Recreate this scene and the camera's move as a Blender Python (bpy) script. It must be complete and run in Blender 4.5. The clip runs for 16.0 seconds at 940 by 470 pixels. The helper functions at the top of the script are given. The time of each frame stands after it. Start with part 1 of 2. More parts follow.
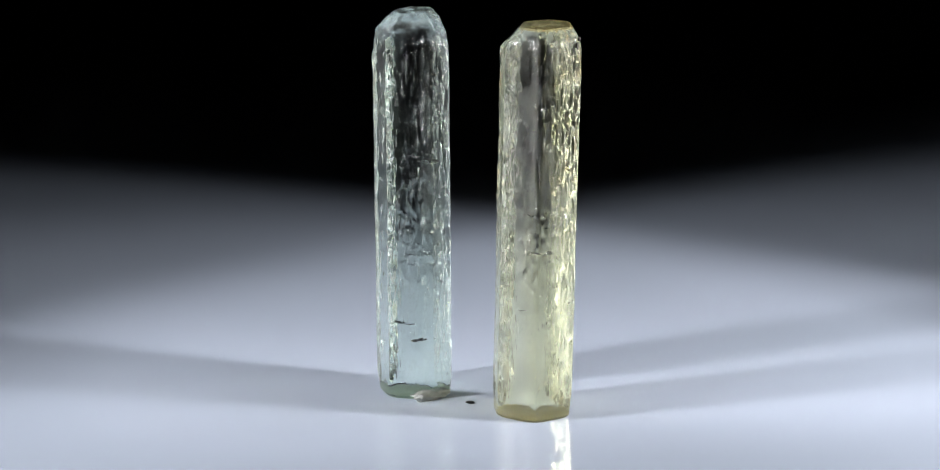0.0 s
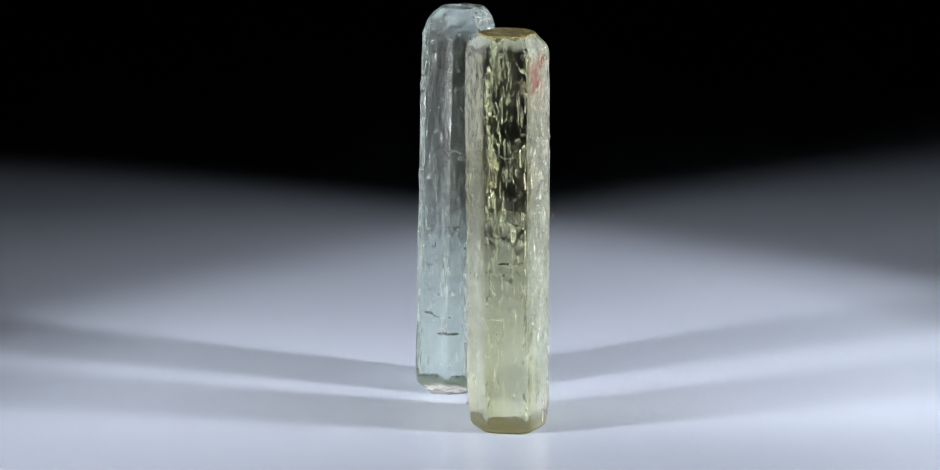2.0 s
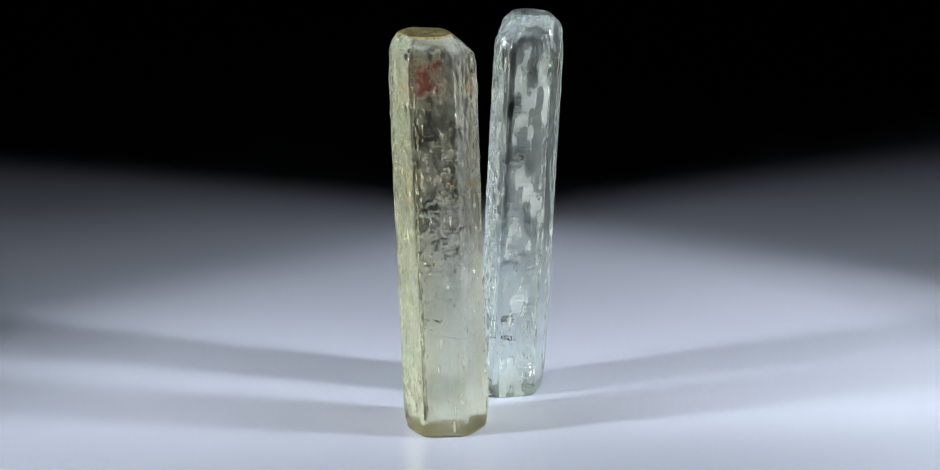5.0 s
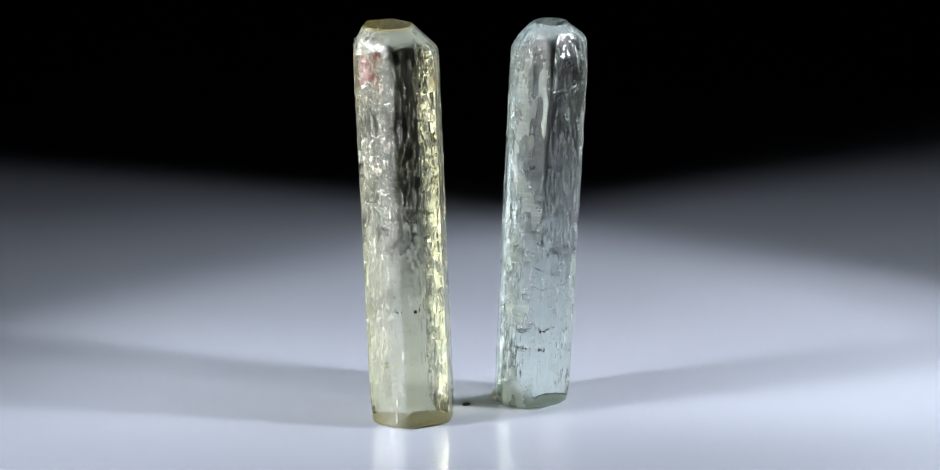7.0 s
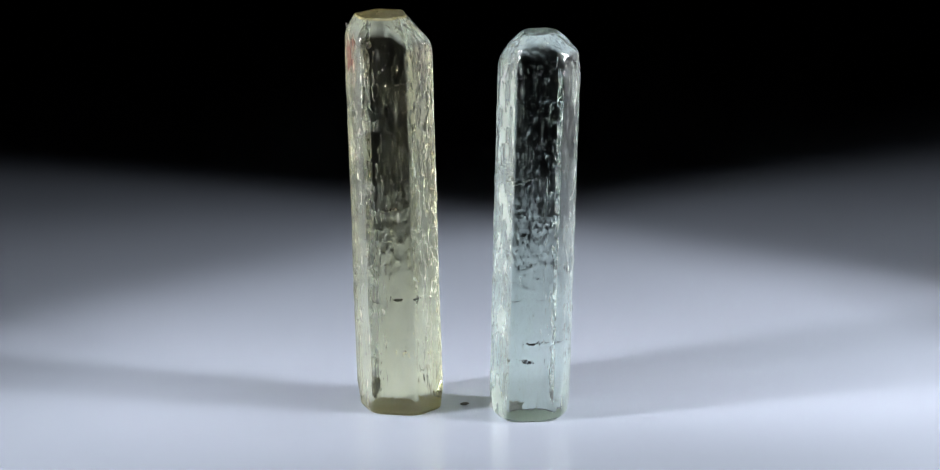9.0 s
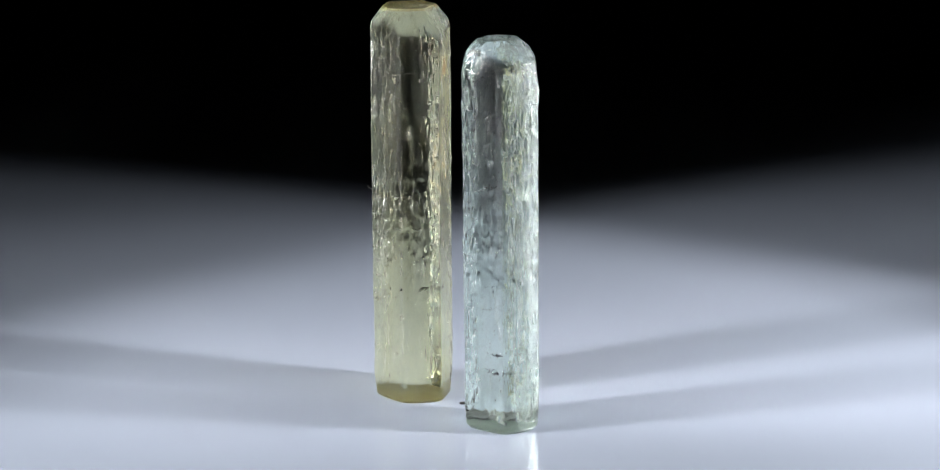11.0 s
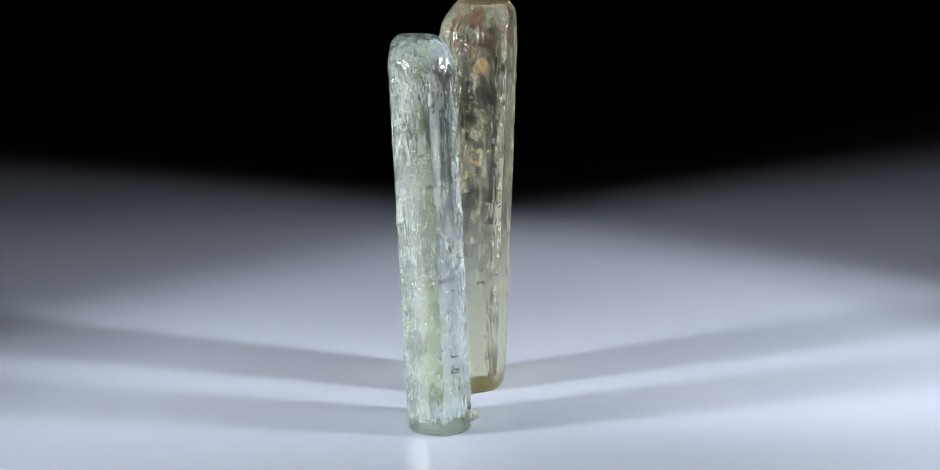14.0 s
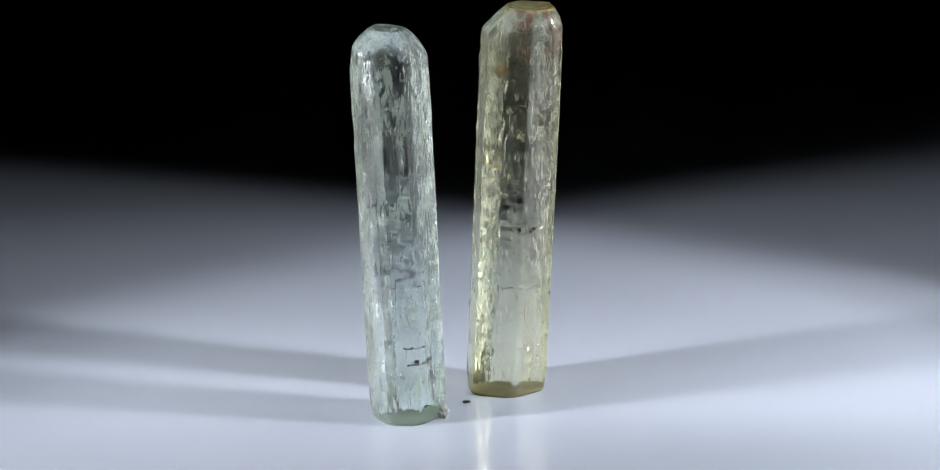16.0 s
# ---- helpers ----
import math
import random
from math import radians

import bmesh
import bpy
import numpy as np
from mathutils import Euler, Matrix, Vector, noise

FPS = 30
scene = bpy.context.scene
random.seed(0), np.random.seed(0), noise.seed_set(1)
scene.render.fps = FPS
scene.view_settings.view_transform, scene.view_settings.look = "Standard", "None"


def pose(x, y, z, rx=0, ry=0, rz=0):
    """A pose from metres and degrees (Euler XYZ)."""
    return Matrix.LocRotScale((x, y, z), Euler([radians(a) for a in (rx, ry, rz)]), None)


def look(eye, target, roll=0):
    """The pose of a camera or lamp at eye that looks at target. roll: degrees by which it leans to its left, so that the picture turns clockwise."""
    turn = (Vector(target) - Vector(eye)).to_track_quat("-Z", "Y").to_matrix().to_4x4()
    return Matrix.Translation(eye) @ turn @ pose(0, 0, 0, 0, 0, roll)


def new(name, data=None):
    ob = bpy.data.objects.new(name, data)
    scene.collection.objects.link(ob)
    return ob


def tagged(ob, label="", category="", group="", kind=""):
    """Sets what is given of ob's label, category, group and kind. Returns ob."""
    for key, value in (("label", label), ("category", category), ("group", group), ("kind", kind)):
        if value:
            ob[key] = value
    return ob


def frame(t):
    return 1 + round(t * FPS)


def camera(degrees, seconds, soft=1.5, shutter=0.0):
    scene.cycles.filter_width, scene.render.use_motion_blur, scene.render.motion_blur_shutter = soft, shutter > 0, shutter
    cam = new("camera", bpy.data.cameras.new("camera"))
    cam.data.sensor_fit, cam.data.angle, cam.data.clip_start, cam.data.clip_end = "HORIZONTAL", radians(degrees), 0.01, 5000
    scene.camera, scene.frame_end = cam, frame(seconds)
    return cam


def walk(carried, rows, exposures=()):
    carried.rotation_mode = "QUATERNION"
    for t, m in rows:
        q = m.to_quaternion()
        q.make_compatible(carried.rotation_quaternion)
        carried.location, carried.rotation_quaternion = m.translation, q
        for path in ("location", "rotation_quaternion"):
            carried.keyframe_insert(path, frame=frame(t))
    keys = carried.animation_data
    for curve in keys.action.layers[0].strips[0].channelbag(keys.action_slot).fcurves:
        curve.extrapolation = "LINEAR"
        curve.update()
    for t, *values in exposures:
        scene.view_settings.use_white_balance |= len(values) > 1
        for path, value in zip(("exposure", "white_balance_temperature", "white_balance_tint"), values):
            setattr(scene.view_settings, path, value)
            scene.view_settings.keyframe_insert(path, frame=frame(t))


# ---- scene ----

# ---------------------------------------------------------------- camera
cam = camera(19.39, 16.0, soft=1.2)
VIEW = pose(0.0, -0.3310, 0.1152, 74.32, 0, -0.065)
walk(cam, [(0.0, VIEW), (16.0, VIEW)], exposures=[(0.0, 0.0), (16.0, 0.0)])

# ---------------------------------------------------------------- world and lamps
world = bpy.data.worlds.new("dark_studio")
scene.world = world
world.use_nodes = True
world.node_tree.nodes["Background"].inputs[0].default_value = (0.6, 0.75, 1.0, 1)
world.node_tree.nodes["Background"].inputs[1].default_value = 0.012


def spot(name, eye, target, watts, cone, blend, radius, colour):
    data = bpy.data.lights.new(name, "SPOT")
    data.energy, data.color = watts, colour
    data.spot_size, data.spot_blend, data.shadow_soft_size = radians(cone), blend, radius
    ob = new(name, data)
    ob.matrix_world = look(eye, target)
    return ob


WHITE = (0.955, 0.98, 1.01)
# each side: small heads of one lamp, a broad one and a narrow hot one
spot("lamp_right", (0.1358, -0.0339, 0.0808), (0.0438, -0.0128, 0.0), 0.56, 64.0, 0.18, 0.0060, WHITE)
spot("lamp_right", (0.1746, -0.0436, 0.1000), (0.0200, 0.0290, 0.0), 0.67, 24.0, 0.50, 0.0065, WHITE)
spot("lamp_left", (-0.1307, -0.0501, 0.0623), (-0.0365, -0.0028, 0.0), 0.31, 44.9, 0.18, 0.0085, WHITE)
spot("lamp_left", (-0.2241, -0.0858, 0.0780), (-0.0131, 0.0378, 0.0), 0.46, 14.6, 0.26, 0.0105, WHITE)
spot("lamp_left", (-0.1681, -0.0644, 0.1000), (0.0200, 0.0290, 0.0), 0.64, 29.0, 0.50, 0.0095, WHITE)


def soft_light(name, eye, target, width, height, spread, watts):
    """An unseen upright area light added beside the crystals."""
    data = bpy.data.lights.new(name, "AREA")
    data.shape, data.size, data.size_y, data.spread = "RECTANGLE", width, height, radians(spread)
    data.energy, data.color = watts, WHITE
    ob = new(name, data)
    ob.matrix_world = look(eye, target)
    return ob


# bright strips, added out of view so that the crystal faces glint and flash
soft_light("glint_strip_right", (0.1730, -0.0440, 0.054), (0.0, 0.000, 0.030), 0.018, 0.112, 32, 0.019)
soft_light("glint_strip_left", (-0.1660, -0.0640, 0.054), (0.0, 0.000, 0.030), 0.018, 0.112, 32, 0.021)
soft_light("glint_strip_left", (-0.1490, -0.0970, 0.054), (0.0, 0.000, 0.030), 0.018, 0.112, 32, 0.0055)
# broad unseen fill lights, added to make the side facets glow
soft_light("fill_panel_right", (0.105, 0.042, 0.057), (0.0, 0.000, 0.050), 0.11, 0.110, 85, 0.0055)
soft_light("fill_panel_left", (-0.105, 0.042, 0.057), (0.0, 0.000, 0.050), 0.11, 0.110, 85, 0.0055)


# ---------------------------------------------------------------- materials
class Nodes:
    def __init__(self, name):
        self.mat = bpy.data.materials.new(name)
        self.mat.use_nodes = True
        self.tree = self.mat.node_tree
        self.bsdf = self.tree.nodes["Principled BSDF"]
        self.coord = self.tree.nodes.new("ShaderNodeTexCoord")

    def add(self, kind, **values):
        node = self.tree.nodes.new(kind)
        for key, value in values.items():
            node.inputs[key].default_value = value
        return node

    def link(self, a, b):
        self.tree.links.new(a, b)

    def noise(self, scale, detail=3.0, stretch=(1, 1, 1), rough=0.5):
        m = self.add("ShaderNodeMapping", Scale=stretch)
        self.link(self.coord.outputs["Object"], m.inputs["Vector"])
        n = self.add("ShaderNodeTexNoise", Scale=scale, Detail=detail, Roughness=rough)
        self.link(m.outputs[0], n.inputs["Vector"])
        return n.outputs["Fac"]

    def ramp(self, fac, stops):
        r = self.add("ShaderNodeValToRGB")
        e = r.color_ramp.elements
        while len(e) < len(stops):
            e.new(0.5)
        for el, (at, c) in zip(e, stops):
            el.position = at
            el.color = (*c, 1) if isinstance(c, tuple) else (c, c, c, 1)
        self.link(fac, r.inputs[0])
        return r.outputs[0]

    def mix(self, fac, a, b):
        m = self.tree.nodes.new("ShaderNodeMix")
        m.data_type = "RGBA"
        self.link(fac, m.inputs[0])
        for v, i in ((a, 6), (b, 7)):
            if isinstance(v, tuple):
                m.inputs[i].default_value = (*v, 1)
            else:
                self.link(v, m.inputs[i])
        return m.outputs[2]

    def math(self, op, a, b):
        m = self.tree.nodes.new("ShaderNodeMath")
        m.operation = op
        for v, i in ((a, 0), (b, 1)):
            if isinstance(v, (int, float)):
                m.inputs[i].default_value = v
            else:
                self.link(v, m.inputs[i])
        return m.outputs[0]

    def bump(self, height, strength, distance):
        b = self.add("ShaderNodeBump", Strength=strength, Distance=distance)
        self.link(height, b.inputs["Height"])
        self.link(b.outputs[0], self.bsdf.inputs["Normal"])


def acrylic():
    n = Nodes("white_acrylic")
    p = n.bsdf
    n.link(n.ramp(n.noise(14, 4), [(0.3, (0.625, 0.685, 0.815)), (0.7, (0.645, 0.705, 0.835))]), p.inputs["Base Color"])
    n.link(n.ramp(n.noise(60, 3), [(0.3, 0.015), (0.7, 0.035)]), p.inputs["Roughness"])
    p.inputs["IOR"].default_value = 1.72
    return n.mat


def cloth(name, c):
    n = Nodes(name)
    n.link(n.ramp(n.noise(30, 4), [(0.3, (c * 0.7,) * 3), (0.7, (c * 1.3,) * 3)]), n.bsdf.inputs["Base Color"])
    n.bsdf.inputs["Roughness"].default_value = 0.95
    n.bsdf.inputs["Specular IOR Level"].default_value = 0.1
    n.bump(n.noise(900, 2), 0.4, 0.001)
    return n.mat


def gem(name, tint, frost, tip, stains=(), cap=None, tip_frost=0.7):
    """Clear beryl with etched, milky patches; the tip is frosted above the height tip. stains: (degrees, width in degrees, low, high, cover, colour)."""
    n = Nodes(name)
    p = n.bsdf
    p.inputs["Transmission Weight"].default_value = 1.0
    p.inputs["IOR"].default_value = 1.57
    xyz = n.tree.nodes.new("ShaderNodeSeparateXYZ")
    n.link(n.coord.outputs["Object"], xyz.inputs[0])
    worn = n.tree.nodes.new("ShaderNodeAttribute")
    worn.attribute_name = "frost"
    streak = n.noise(380, 5, (1, 1, 0.5), 0.6)
    milk = n.math("MULTIPLY", n.ramp(streak, [(0.36, 0.30), (0.54, 1.0)]), worn.outputs["Fac"])
    high = n.add("ShaderNodeMapRange")
    n.link(xyz.outputs[2], high.inputs[0])
    for i, v in ((1, tip), (2, tip + 0.0022), (3, 0.0), (4, 1.0)):
        high.inputs[i].default_value = v
    rim = n.math("MULTIPLY", high.outputs[0], n.ramp(n.noise(500, 4), [(0.38, 0.05), (0.62, tip_frost)]))
    cloud = n.math("MAXIMUM", milk, rim)
    n.link(n.ramp(cloud, [(0.0, 0.0), (0.2, 0.05), (1.0, 0.42)]), p.inputs["Roughness"])
    body = n.math("SUBTRACT", 1.0, n.math("MULTIPLY", n.math("MULTIPLY", cloud, cloud), frost))
    # the etched crust has a satin sheen
    n.link(n.math("MINIMUM", cloud, 1.0), p.inputs["Coat Weight"])
    p.inputs["Coat Roughness"].default_value = 0.44
    p.inputs["Coat IOR"].default_value = 1.9
    colour = n.ramp(n.noise(110, 3, (1, 1, 0.10)), [(0.44, tint[0]), (0.62, tint[1])])
    angle = n.math("ARCTAN2", xyz.outputs[1], xyz.outputs[0])
    for deg, width, low, high_z, cover, c in stains:
        off = n.math("ABSOLUTE", n.math("SUBTRACT", angle, radians(deg)), 0)
        if abs(deg) > 120:
            off = n.math("MINIMUM", off, n.math("ABSOLUTE", n.math("ADD", angle, math.copysign(radians(360 - abs(deg)), deg)), 0))
        edge = n.math("ADD", off, n.math("MULTIPLY", n.noise(700, 3), 0.5))
        side = n.ramp(n.math("DIVIDE", n.math("SUBTRACT", edge, radians(width)), 0.5), [(0.10, 1.0), (0.55, 0.0)])
        mid, half = (low + high_z) / 2, (high_z - low) / 2
        band = n.math("SUBTRACT", 1.0, n.math("DIVIDE", n.math("ABSOLUTE", n.math("SUBTRACT", xyz.outputs[2], mid), 0), half))
        spots = n.math("ADD", n.math("ADD", n.math("MULTIPLY", n.noise(300, 4, (1, 1, 0.7), 0.6), 0.42), n.math("MULTIPLY", n.noise(1500, 3, (1, 1, 0.6), 0.6), 0.58)), n.math("MULTIPLY", n.math("MAXIMUM", band, -1.0), 0.18))
        mask = n.math("MULTIPLY", side, n.ramp(spots, [(1 - cover, 0.0), (1 - cover + 0.16, 1.0)]))
        mask = n.math("MULTIPLY", mask, n.ramp(band, [(0.0, 0.0), (0.25, 1.0)]))
        colour = n.mix(mask, colour, c)
        body = n.math("SUBTRACT", body, n.math("MULTIPLY", mask, 0.45))
    if cap:
        film = n.math("MULTIPLY", n.math("GREATER_THAN", xyz.outputs[2], cap[0]), n.ramp(n.noise(260, 4), [(0.3, 0.55), (0.7, 1.0)]))
        colour = n.mix(film, colour, cap[1])
        body = n.math("SUBTRACT", body, n.math("MULTIPLY", film, 0.3))
    n.link(colour, p.inputs["Base Color"])
    n.link(n.math("MAXIMUM", body, 0.0), p.inputs["Transmission Weight"])
    grain = n.math("MULTIPLY", n.noise(2200, 3, (1, 1, 0.6)), n.math("ADD", n.math("MULTIPLY", cloud, 0.7), 0.07))
    ridges = n.math("MULTIPLY", n.noise(2600, 2, (0.12, 0.12, 1)), n.math("MULTIPLY", n.math("MAXIMUM", n.math("SUBTRACT", worn.outputs["Fac"], 0.3), 0.0), 3.0))
    n.bump(n.math("ADD", grain, ridges), 0.9, 0.00010)
    return n.mat


def plain(name, c, rough=0.6):
    n = Nodes(name)
    n.bsdf.inputs["Base Color"].default_value = (*c, 1)
    n.bsdf.inputs["Roughness"].default_value = rough
    return n.mat


ACRYLIC = acrylic()
BACKCLOTH = cloth("black_cloth", 0.025)
PAINT = cloth("dark_wall_paint", 0.02)
AQUA = gem("aquamarine", ((0.895, 0.985, 0.905), (0.82, 0.965, 0.845)), 0.34, 0.0462)
GOLD = gem("golden_beryl", ((0.935, 0.945, 0.73), (0.87, 0.84, 0.43)), 0.45, 0.0478,
           [(-20, 20, 0.0405, 0.0482, 0.52, (0.24, 0.065, 0.035)), (-10, 26, 0.026, 0.044, 0.37, (0.46, 0.37, 0.26)),
            (-176, 24, 0.0390, 0.0455, 0.44, (0.60, 0.33, 0.08)), (170, 32, 0.016, 0.044, 0.38, (0.60, 0.44, 0.18))],
           (0.04975, (0.62, 0.47, 0.13)), 0.15)
WAX = plain("olive_wax", (0.30, 0.27, 0.12))
WAX_GREY = plain("grey_green_wax", (0.36, 0.43, 0.36))
PUTTY = plain("white_putty", (0.34, 0.34, 0.32))
AIR = gem("healed_crack", ((0.97, 0.98, 0.97), (0.95, 0.97, 0.96)), 0.1, 0.2)
FIBRE = plain("dust_fibre", (0.55, 0.52, 0.48))
FLECK = plain("dark_fleck", (0.03, 0.025, 0.02))
SPECK = plain("black_dust", (0.01, 0.01, 0.01))


# ---------------------------------------------------------------- structure
def mesh_of(bm, name, mat, smooth=False):
    me = bpy.data.meshes.new(name)
    bm.to_mesh(me)
    bm.free()
    if mat:
        me.materials.append(mat)
    for f in me.polygons:
        f.use_smooth = smooth
    return me


def slab(name, lo, hi, mat, label, category):
    bm = bmesh.new()
    bmesh.ops.create_cube(bm, size=1)
    for v in bm.verts:
        v.co = Vector([(a + b) / 2 + c * (b - a) for a, b, c in zip(lo, hi, v.co)])
    return tagged(new(name, mesh_of(bm, name, mat)), label, category, kind="structure")


slab("ground", (-0.9, -0.6, -0.006), (0.9, 0.9, 0.0), ACRYLIC, "glossy white acrylic sheet under the crystals", "tabletop")
slab("backdrop", (-0.9, 0.90, -0.05), (0.9, 0.91, 1.2), BACKCLOTH, "unlit black cloth backdrop behind the table", "backdrop")
slab("wall_left", (-0.92, -0.62, -0.05), (-0.90, 0.91, 1.2), PAINT, "dark studio wall beside the table", "wall")
slab("wall_right", (0.90, -0.62, -0.05), (0.92, 0.91, 1.2), PAINT, "dark studio wall beside the table", "wall")
slab("wall_back", (-0.92, -0.64, -0.05), (0.92, -0.62, 1.2), PAINT, "dark studio wall facing the backdrop", "wall")
slab("ceiling", (-0.92, -0.64, 1.2), (0.92, 0.91, 1.22), PAINT, "dark studio ceiling", "ceiling")


# ---------------------------------------------------------------- crystals
def lattice(rng, u, v, nu, nv):
    """Smooth random relief, periodic in u (0 to 1); u and v are arrays, v is 0 to 1."""
    g = rng.uniform(-1, 1, (nu, nv + 2))
    a, b = u * nu, np.clip(v, 0, 1) * nv
    i, j = np.floor(a).astype(int), np.floor(b).astype(int)
    fa, fb = a - i, b - j
    fa, fb = fa * fa * (3 - 2 * fa), fb * fb * (3 - 2 * fb)
    i0, i1, j1 = i % nu, (i + 1) % nu, j + 1
    return (g[i0, j] * (1 - fa) + g[i1, j] * fa) * (1 - fb) + (g[i0, j1] * (1 - fa) + g[i1, j1] * fa) * fb


def prism(name, seed, sides, tops, foot_bevel, height, lean, mat, soft=0.00006, tip_soft=0.0002, pits=2100, tip_lumps=0.00010, grains=()):
    """A six-sided crystal: side planes (degrees, metres from the axis), top facets (degrees, slope, metres from the axis at the top)."""
    rng = np.random.default_rng(seed)
    NT, NZ, NC = 540, 860, 26
    z = np.concatenate([np.linspace(0, 0.003, 60)[:-1], np.linspace(0.003, height - 0.007, NZ - 190)[:-1], np.linspace(height - 0.007, height, 132)])
    th = np.linspace(0, 2 * np.pi, NT, endpoint=False)
    T, Z = np.meshgrid(th, z)
    planes = []
    frost = np.zeros_like(T)
    for deg, d, wear in sides:
        k = np.cos(T - radians(deg))
        frost = np.maximum(frost, wear * np.clip((k - 0.86) / 0.05, 0, 1))
        planes.append(np.where(k > 0.08, d / np.maximum(k, 0.08), 9))
    for deg, slope, d in tops:
        k = np.cos(T - radians(deg))
        planes.append(np.where(k > 0.08, np.maximum(d + (height - Z) / slope, 1e-5) / np.maximum(k, 0.08), 9))
    round_foot = 0.0006 * np.clip(1 - Z / 0.003, 0, 1)
    S = np.maximum(soft + (tip_soft - soft) * np.clip((Z - height + 0.006) / 0.004, 0, 1), round_foot)
    P = np.array(planes)
    low = P.min(0)
    R = low - S * np.log(np.exp(-(P - low) / S).sum(0))
    R = np.minimum(R, R[0] - foot_bevel + Z / 1.3)
    U, V = T / (2 * np.pi), Z / height
    fade = np.clip(Z / 0.0010, 0, 1)
    frost = frost * (0.5 + 0.5 * np.clip(lattice(rng, U, V, 30, 20) + 0.5, 0, 1))
    rough_zone = np.clip(0.29 + 0.4 * frost + 0.6 * np.clip(lattice(rng, U, V, 7, 6) * 1.5 - 0.1, 0, 1), 0, 1)
    tip_zone = np.clip((Z - height + 0.006) / 0.004, 0, 1)
    relief = 0.00005 * lattice(rng, U, V, 8, 6) + 0.000010 * lattice(rng, U, V, 26, 16) + 0.000005 * lattice(rng, U, V, 70, 40) * rough_zone
    relief += tip_lumps * tip_zone * (lattice(rng, U, V, 10, 24) + 0.5 * lattice(rng, U, V, 26, 60) + 0.15 * lattice(rng, U, V, 60, 120))
    # shallow growth terraces
    for nu, nv, amp, at in ((30, 26, 0.000013, 0.3), (64, 52, 0.000008, 0.35)):
        relief += amp * rough_zone * np.tanh(5 * (lattice(rng, U + 0.006 * lattice(rng, U, V, 40, 50), V, nu, nv) - at))
    # one face etched all over into fine grains
    for deg, low, amp in grains:
        face = np.clip((np.cos(T - radians(deg)) - 0.87) / 0.02, 0, 1) * np.clip((Z - low) / 0.012, 0, 1)
        relief += amp * face * np.tanh(3 * lattice(rng, U, V, 110, 160))
        frost = np.maximum(frost, 0.55 * face * np.clip(0.6 + lattice(rng, U, V, 60, 90), 0, 1))
    # etch pits and scales, upright, with one crisp lip
    for q in range(pits):
        big = q % 5 < 2
        u0, z0 = rng.uniform(0, 1), rng.uniform(0.001, height - 0.003)
        w, h = (rng.uniform(0.004, 0.010), rng.uniform(0.0004, 0.0014)) if big else (rng.uniform(0.002, 0.005), rng.uniform(0.0002, 0.0007))
        dep = rng.uniform(0.000012, 0.000058) if big else rng.uniform(0.000010, 0.000045)
        dep *= 0.45 + 0.55 * min(z0 / 0.02, 1)
        rows = np.where(np.abs(z - z0) < 2.2 * h)[0]
        if not len(rows):
            continue
        sl = slice(rows[0], rows[-1] + 1)
        du = (U[sl] - u0 + 0.5) % 1 - 0.5
        d = np.sqrt((du / w) ** 2 + ((Z[sl] - z0) / h) ** 2)
        lop = 1 + 0.9 * np.tanh(1.5 * (Z[sl] - z0) / h + rng.uniform(-1.5, 1.5) * du / w)
        relief[sl] += dep * (1 if rng.uniform() > 0.6 else -1) * lop * (0.5 - 0.5 * np.tanh((d - 1) * 5)) * (1 - 0.35 * np.clip(frost[sl], 0, 1))
        if rng.uniform() > 0.85:
            frost[sl] += 0.4 * np.exp(-d * d)
    for _ in range(12):
        u0, z0, w, step = rng.uniform(0, 1), rng.uniform(0.003, height - 0.004), rng.uniform(0.02, 0.09), rng.uniform(-0.00007, 0.00007)
        du = (U - u0 + 0.5) % 1 - 0.5
        wob = z0 + 0.0003 * lattice(rng, U, V * 0, 50, 2)
        relief += step * np.exp(-(du / w) ** 4) * np.exp(-np.maximum(Z - wob, 0) / 0.004) * (Z > wob)
    gz, gu = np.gradient(relief, axis=0) / np.gradient(z)[:, None], np.gradient(relief, axis=1) / (0.0048 * 2 * np.pi / NT)
    steep = np.clip((np.hypot(gz, gu) - 0.4) * 2.0, 0, 1)
    frost = frost + 0.06 * steep
    R = np.maximum(R + relief * fade, 0.00005)
    sx, sy = lean[0] / 0.05, lean[1] / 0.05
    X, Y = R * np.cos(T) + sx * Z, R * np.sin(T) + sy * Z
    verts = np.stack([X, Y, Z], -1).reshape(-1, 3).tolist()
    nz = len(z)
    i, j = np.meshgrid(np.arange(NT), np.arange(nz - 1))
    k = (i + 1) % NT
    faces = np.stack([j * NT + i, j * NT + k, (j + 1) * NT + k, (j + 1) * NT + i], -1).reshape(-1, 4).tolist()
    for row, up in ((nz - 1, True), (0, False)):
        prev = [row * NT + i for i in range(NT)]
        cx, cy, cz = sx * z[row], sy * z[row], z[row]
        for s in np.linspace(1, 0, NC)[1:-1]:
            base = len(verts)
            for i in range(NT):
                x, y = cx + (X[row, i] - cx) * s, cy + (Y[row, i] - cy) * s
                dz = (tip_lumps * 1.4 * noise.noise(Vector((x * 500, y * 500, seed))) + 0.00004 * noise.noise(Vector((x * 1500, y * 1500, seed)))) * (1 - s ** 6) if up else 0
                verts.append((x, y, cz + dz))
            cur = list(range(base, base + NT))
            for i in range(NT):
                k = (i + 1) % NT
                f = (prev[i], prev[k], cur[k], cur[i])
                faces.append(f if up else f[::-1])
            prev = cur
        verts.append((cx, cy, cz))
        c = len(verts) - 1
        for i in range(NT):
            k = (i + 1) % NT
            faces.append((prev[i], prev[k], c) if up else (prev[k], prev[i], c))
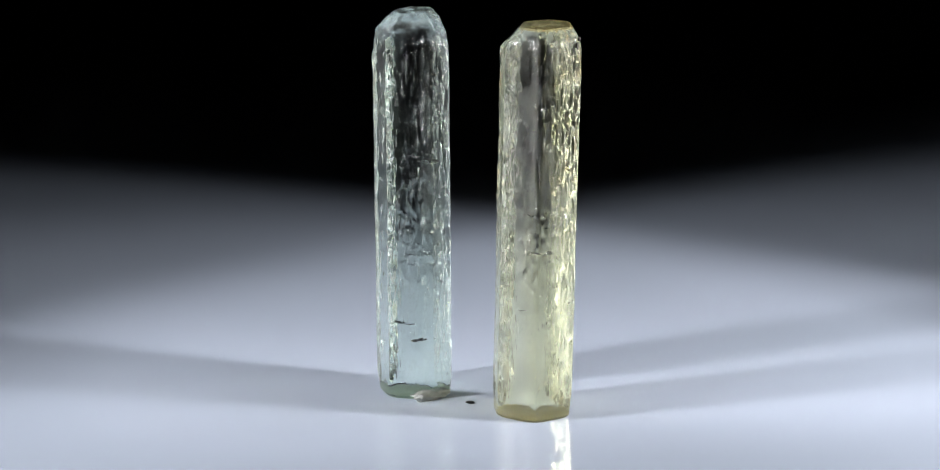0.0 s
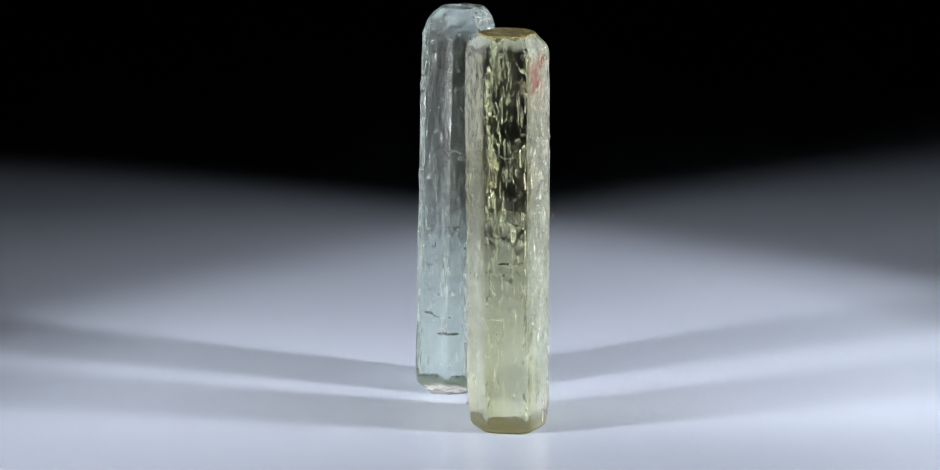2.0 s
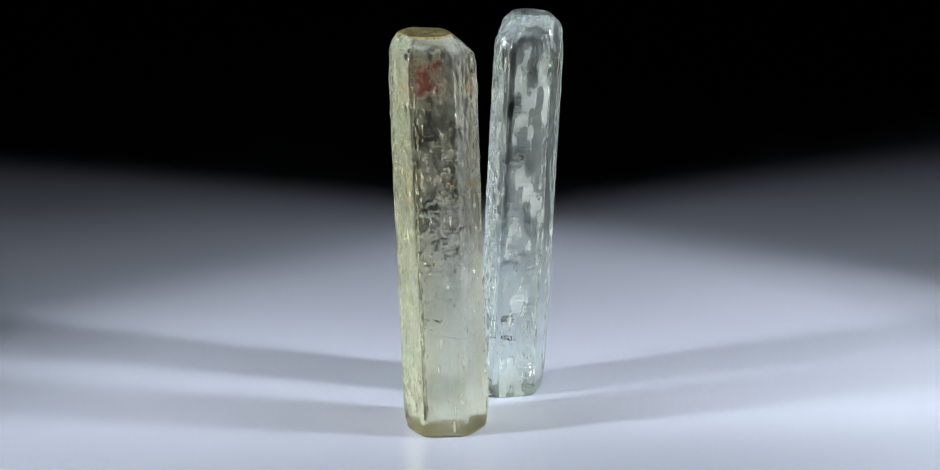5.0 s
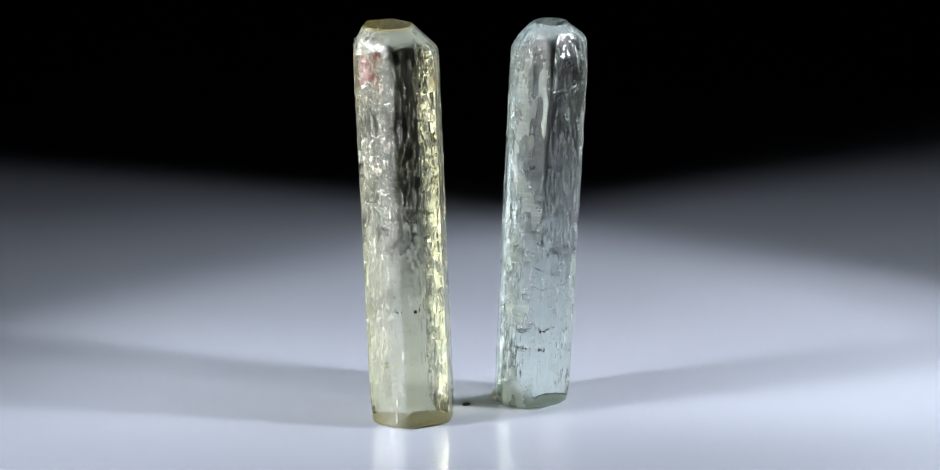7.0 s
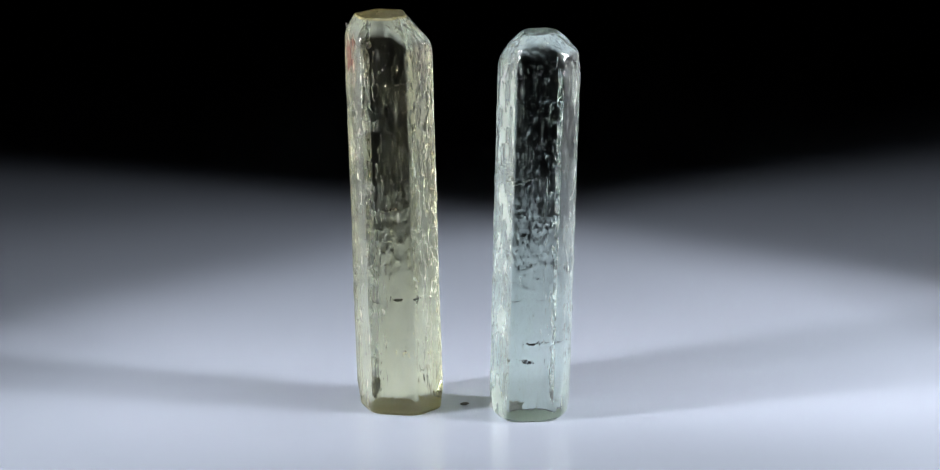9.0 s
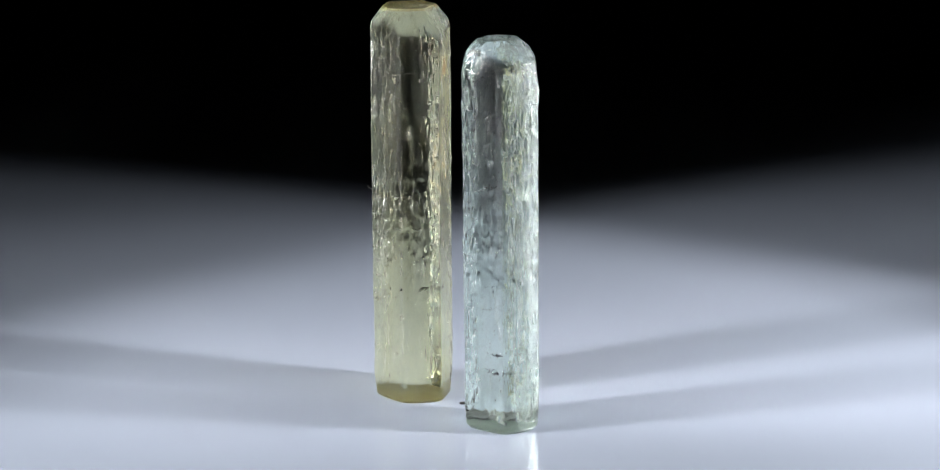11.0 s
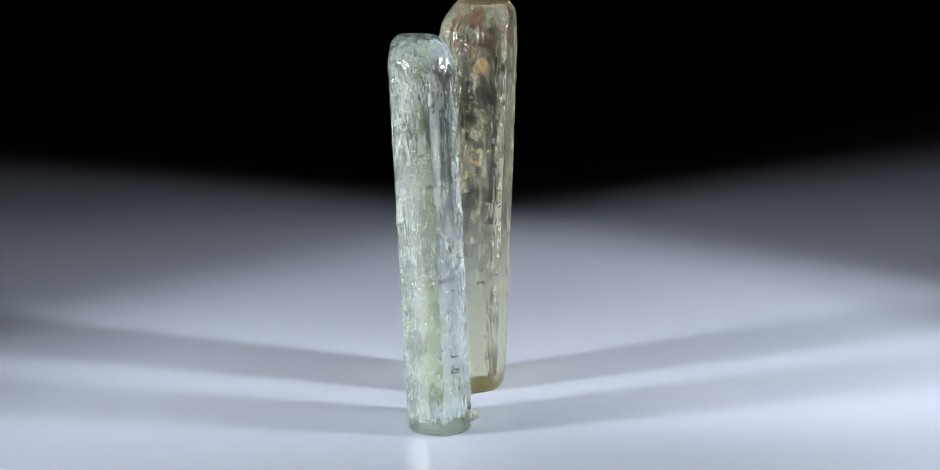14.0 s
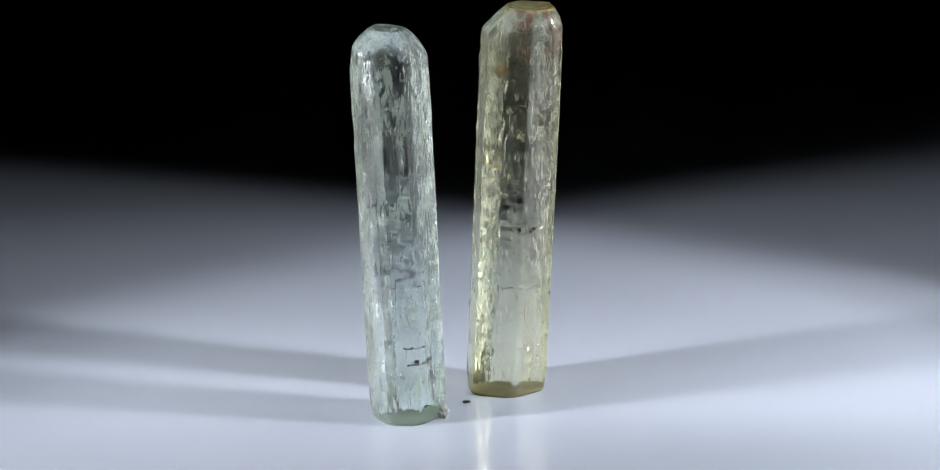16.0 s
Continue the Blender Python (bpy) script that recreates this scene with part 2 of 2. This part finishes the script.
    me = bpy.data.meshes.new(name)
    me.from_pydata(verts, [], faces)
    me.materials.append(mat)
    me.polygons.foreach_set("use_smooth", [True] * len(me.polygons))
    values = np.zeros(len(verts), dtype=np.float32)
    values[:frost.size] = np.clip(frost, 0, 1).ravel()
    values[frost.size:] = 0.4
    me.attributes.new("frost", "FLOAT", "POINT").data.foreach_set("value", values)
    me.update()
    return me


def wax_pad(name, seed, sides, inset, low, high, mat):
    """A thin pad of wax that follows the crystal's foot."""
    bm = bmesh.new()
    rings = []
    for z, grow in ((low, 0.0), (low, 1.0), ((low + high) / 2, 1.03), (high, 1.0), (high * 1.1, 0.0)):
        ring = []
        for i in range(72):
            t = 2 * math.pi * i / 72
            r = -0.0006 * math.log(sum(math.exp(-d / max(math.cos(t - radians(deg)), 0.08) / 0.0006) for deg, d, _ in sides)) - inset
            r *= grow * (1 + 0.02 * noise.noise(Vector((math.cos(t) * 2, math.sin(t) * 2, seed))))
            ring.append(bm.verts.new((r * math.cos(t), r * math.sin(t), z)))
        rings.append(ring)
    for a, b in zip(rings, rings[1:]):
        for i in range(72):
            bm.faces.new((a[i], a[(i + 1) % 72], b[(i + 1) % 72], b[i]))
    bmesh.ops.remove_doubles(bm, verts=bm.verts, dist=1e-7)
    return mesh_of(bm, name, mat, True)


def lump(name, seed, centre, size, mat, detail=1.2, turn=0.0):
    """An irregular crumb or blob."""
    bm = bmesh.new()
    bmesh.ops.create_icosphere(bm, subdivisions=4, radius=1)
    spin = Matrix.Rotation(radians(turn), 3, "Z")
    for v in bm.verts:
        p = v.co.copy()
        k = 1 + 0.30 * noise.noise(p * detail + Vector((seed, 0, 0))) + 0.14 * noise.noise(p * detail * 3 + Vector((seed, 5, 0)))
        v.co = Vector(centre) + spin @ Vector([c * s * k for c, s in zip(p, size)])
    return mesh_of(bm, name, mat, True)


def crack(name, seed, centre, size, tilt, mat):
    """A thin wavy gap inside a crystal."""
    rng = np.random.default_rng(seed)
    bm = bmesh.new()
    n, layers = 40, 10
    m = pose(*centre, *tilt)
    grids = []
    for side in (1, -1):
        rows = []
        for j in range(layers + 1):
            s = j / layers
            row = []
            for i in range(n):
                t = 2 * math.pi * i / n
                edge = 1 + 0.25 * noise.noise(Vector((math.cos(t) * 2, math.sin(t) * 2, seed)))
                x, y = s * edge * size[0] * math.cos(t), s * edge * size[1] * math.sin(t)
                z = 0.00016 * noise.noise(Vector((x * 1900, y * 1100, seed))) + side * 0.00003 * math.sqrt(max(1 - s * s, 0))
                row.append(bm.verts.new(m @ Vector((x, y, z))))
            rows.append(row)
        for a, b in zip(rows, rows[1:]):
            for i in range(n):
                f = (a[i], b[i], b[(i + 1) % n], a[(i + 1) % n])
                bm.faces.new(f[::-1] if side > 0 else f)
    bmesh.ops.remove_doubles(bm, verts=bm.verts, dist=1e-8)
    return mesh_of(bm, name, mat, True)


def fibre(name, points, radius, mat):
    """A hair-thin thread along a bent line."""
    bm = bmesh.new()
    rings = []
    for q, p in enumerate(points):
        p = Vector(p)
        d = (Vector(points[min(q + 1, len(points) - 1)]) - Vector(points[max(q - 1, 0)])).normalized()
        u = d.orthogonal().normalized()
        v = d.cross(u)
        rings.append([bm.verts.new(p + radius * (u * math.cos(a) + v * math.sin(a))) for a in (0, 1.26, 2.51, 3.77, 5.03)])
    for a, b in zip(rings, rings[1:]):
        for i in range(5):
            bm.faces.new((a[i], a[(i + 1) % 5], b[(i + 1) % 5], b[i]))
    bm.faces.new(rings[0][::-1])
    bm.faces.new(rings[-1])
    return mesh_of(bm, name, mat, True)


def thing(name, label, category, group=""):
    return tagged(new(name), label, category, group)


def child(name, me, parent, label=""):
    ob = new(name, me)
    ob.parent = parent
    return tagged(ob, label)


MM = 0.001
# side faces: degrees, metres from the axis, how frosted the face is
AQUA_SIDES = [(9, 4.25 * MM, 1.0), (76, 4.0 * MM, 0.04), (130, 4.6 * MM, 0.3), (158, 4.95 * MM, 0.6), (203, 4.4 * MM, 0.1), (260, 3.8 * MM, 0.05), (312, 4.75 * MM, 0.35)]
GOLD_SIDES = [(5, 4.65 * MM, 0.5), (63, 4.4 * MM, 0.03), (120, 4.9 * MM, 0.05), (185, 4.6 * MM, 0.2), (240, 4.45 * MM, 0.35), (300, 4.8 * MM, 0.3)]

aqua = thing("aquamarine_crystal", "pale blue transparent beryl crystal with a frosted rounded tip", "crystal", "standing crystals")
child("prism", prism("aquamarine_prism", 11, AQUA_SIDES,
    [(22, 2.2, 3.5 * MM), (76, 2.2, 3.4 * MM), (118, 1.6, 3.3 * MM), (165, 1.5, 3.2 * MM), (203, 1.6, 3.5 * MM), (235, 1.7, 3.3 * MM),
     (262, 1.8, 3.2 * MM), (298, 1.5, 3.2 * MM), (340, 1.6, 3.3 * MM)]
    + [(a, 0.8, d) for a, d in ((10, 2.8 * MM), (60, 3.0 * MM), (105, 2.5 * MM), (150, 2.1 * MM), (195, 2.4 * MM), (240, 2.5 * MM), (285, 2.1 * MM), (330, 2.2 * MM))],
    0.00025, 0.0493, (-0.35 * MM, 2.41 * MM), AQUA, tip_soft=0.00036, tip_lumps=0.00024), aqua)
child("wax_pad", wax_pad("aqua_wax", 3, AQUA_SIDES, 0.00035, 0.00002, 0.00032, WAX_GREY), aqua, "grey-green wax under the foot")
child("putty", lump("aqua_putty", 4, (1.9 * MM, -3.6 * MM, 0.62 * MM), (2.7 * MM, 0.9 * MM, 0.75 * MM), PUTTY, 2.8, 32), aqua, "crumb of white putty at the foot")
for q, (c, sz, tl) in enumerate([((-1.8, -0.6, 9.6), (0.9, 0.6), (4, 5, 0)), ((-0.4, -0.8, 9.4), (0.7, 0.5), (-4, 3, 40)), ((0.9, -0.9, 7.4), (0.8, 0.5), (3, -5, 10)),
                                 ((0.1, -0.5, 7.1), (0.9, 0.7), (-3, 4, 80)), ((1.6, 0.4, 30.5), (0.8, 0.6), (12, 6, 20)), ((0.4, 1.0, 31.0), (0.9, 0.5), (-8, 10, 0))]):
    child("healed_crack", crack("healed_crack", 40 + q, [v * MM for v in c], [v * MM for v in sz], tl, AIR), aqua)

gold = thing("golden_beryl_crystal", "pale yellow transparent beryl crystal with rust stains and a flat tip", "crystal", "standing crystals")
child("prism", prism("golden_prism", 23, GOLD_SIDES,
    [(5, 1.7, 3.6 * MM), (63, 1.15, 2.8 * MM), (118, 1.0, 2.0 * MM), (172, 1.2, 2.3 * MM), (240, 1.4, 3.5 * MM), (300, 1.6, 3.8 * MM)],
    0.0001, 0.0500, (0.87 * MM, -1.81 * MM), GOLD, tip_soft=0.00028, grains=[(5, 0.016, 0.000016)]), gold)
child("wax_pad", wax_pad("gold_wax", 8, GOLD_SIDES, 0.00035, 0.00002, 0.00036, WAX), gold, "olive wax under the foot")
for q, (c, sz, tl) in enumerate([((0.9, -2.0, 21.5), (0.9, 0.5), (12, -7, 0)), ((-0.6, -1.2, 14.0), (0.7, 0.5), (-5, 6, 30)), ((1.0, 0.4, 26.0), (0.8, 0.6), (7, 9, 60))]):
    child("healed_crack", crack("healed_crack", 60 + q, [v * MM for v in c], [v * MM for v in sz], tl, AIR), gold)
for q, (deg, r, z, sz) in enumerate([(326, 5.2, 47.8, (0.16, 0.24, 0.42)), (331, 5.2, 48.6, (0.16, 0.2, 0.26)), (338, 4.2, 15.0, (0.08, 0.08, 0.14)), (288, 4.5, 13.0, (0.08, 0.07, 0.2))]):
    x, y = r * math.cos(radians(deg)) + 0.87 * z / 50, r * math.sin(radians(deg)) - 1.81 * z / 50
    child("fleck", lump("fleck", 70 + q, (x * MM, y * MM, z * MM), [v * MM for v in sz], FLECK, 1.6, deg), gold, "black mineral fleck")
hx, hy = (4.95 * math.cos(radians(28)) + 0.87 * 0.54) * MM, (4.95 * math.sin(radians(28)) - 1.81 * 0.54) * MM
child("dust_fibre", fibre("dust_fibre", [(hx, hy, 0.0270), (hx + 0.25 * MM, hy + 0.12 * MM, 0.02688), (hx + 0.48 * MM, hy + 0.25 * MM, 0.0270), (hx + 0.62 * MM, hy + 0.36 * MM, 0.0274)],
                          0.000025, FIBRE), gold, "fine pale dust fibre")

bm = bmesh.new()
bmesh.ops.create_icosphere(bm, subdivisions=3, radius=1)
for v in bm.verts:
    v.co *= 1 + 0.25 * noise.noise(v.co * 1.3)
    v.co = Vector((v.co.x * 0.0006, v.co.y * 0.00048, 0.00012 + v.co.z * 0.00012))
speck = tagged(new("dust_speck", mesh_of(bm, "dust_speck", SPECK, True)), "tiny black speck of dirt lying on the acrylic", "speck")


# ---------------------------------------------------------------- turning
def orbit(x, y):
    """Rows of a thing that turns with the table, clockwise from above, about the axis."""
    r, a = math.hypot(x, y), math.atan2(y, x)
    rows = []
    for i in range(33):
        t = i * 0.5
        turn = -radians(18.142) * t
        rows.append((t, pose(r * math.cos(a + turn), r * math.sin(a + turn), 0, 0, 0, math.degrees(turn))))
    return rows


def motions():
    walk(aqua, orbit(-6.57 * MM, 5.37 * MM))
    walk(gold, orbit(8.09 * MM, -2.38 * MM))
    walk(speck, orbit(0.42 * MM, 0.2 * MM))


motions()
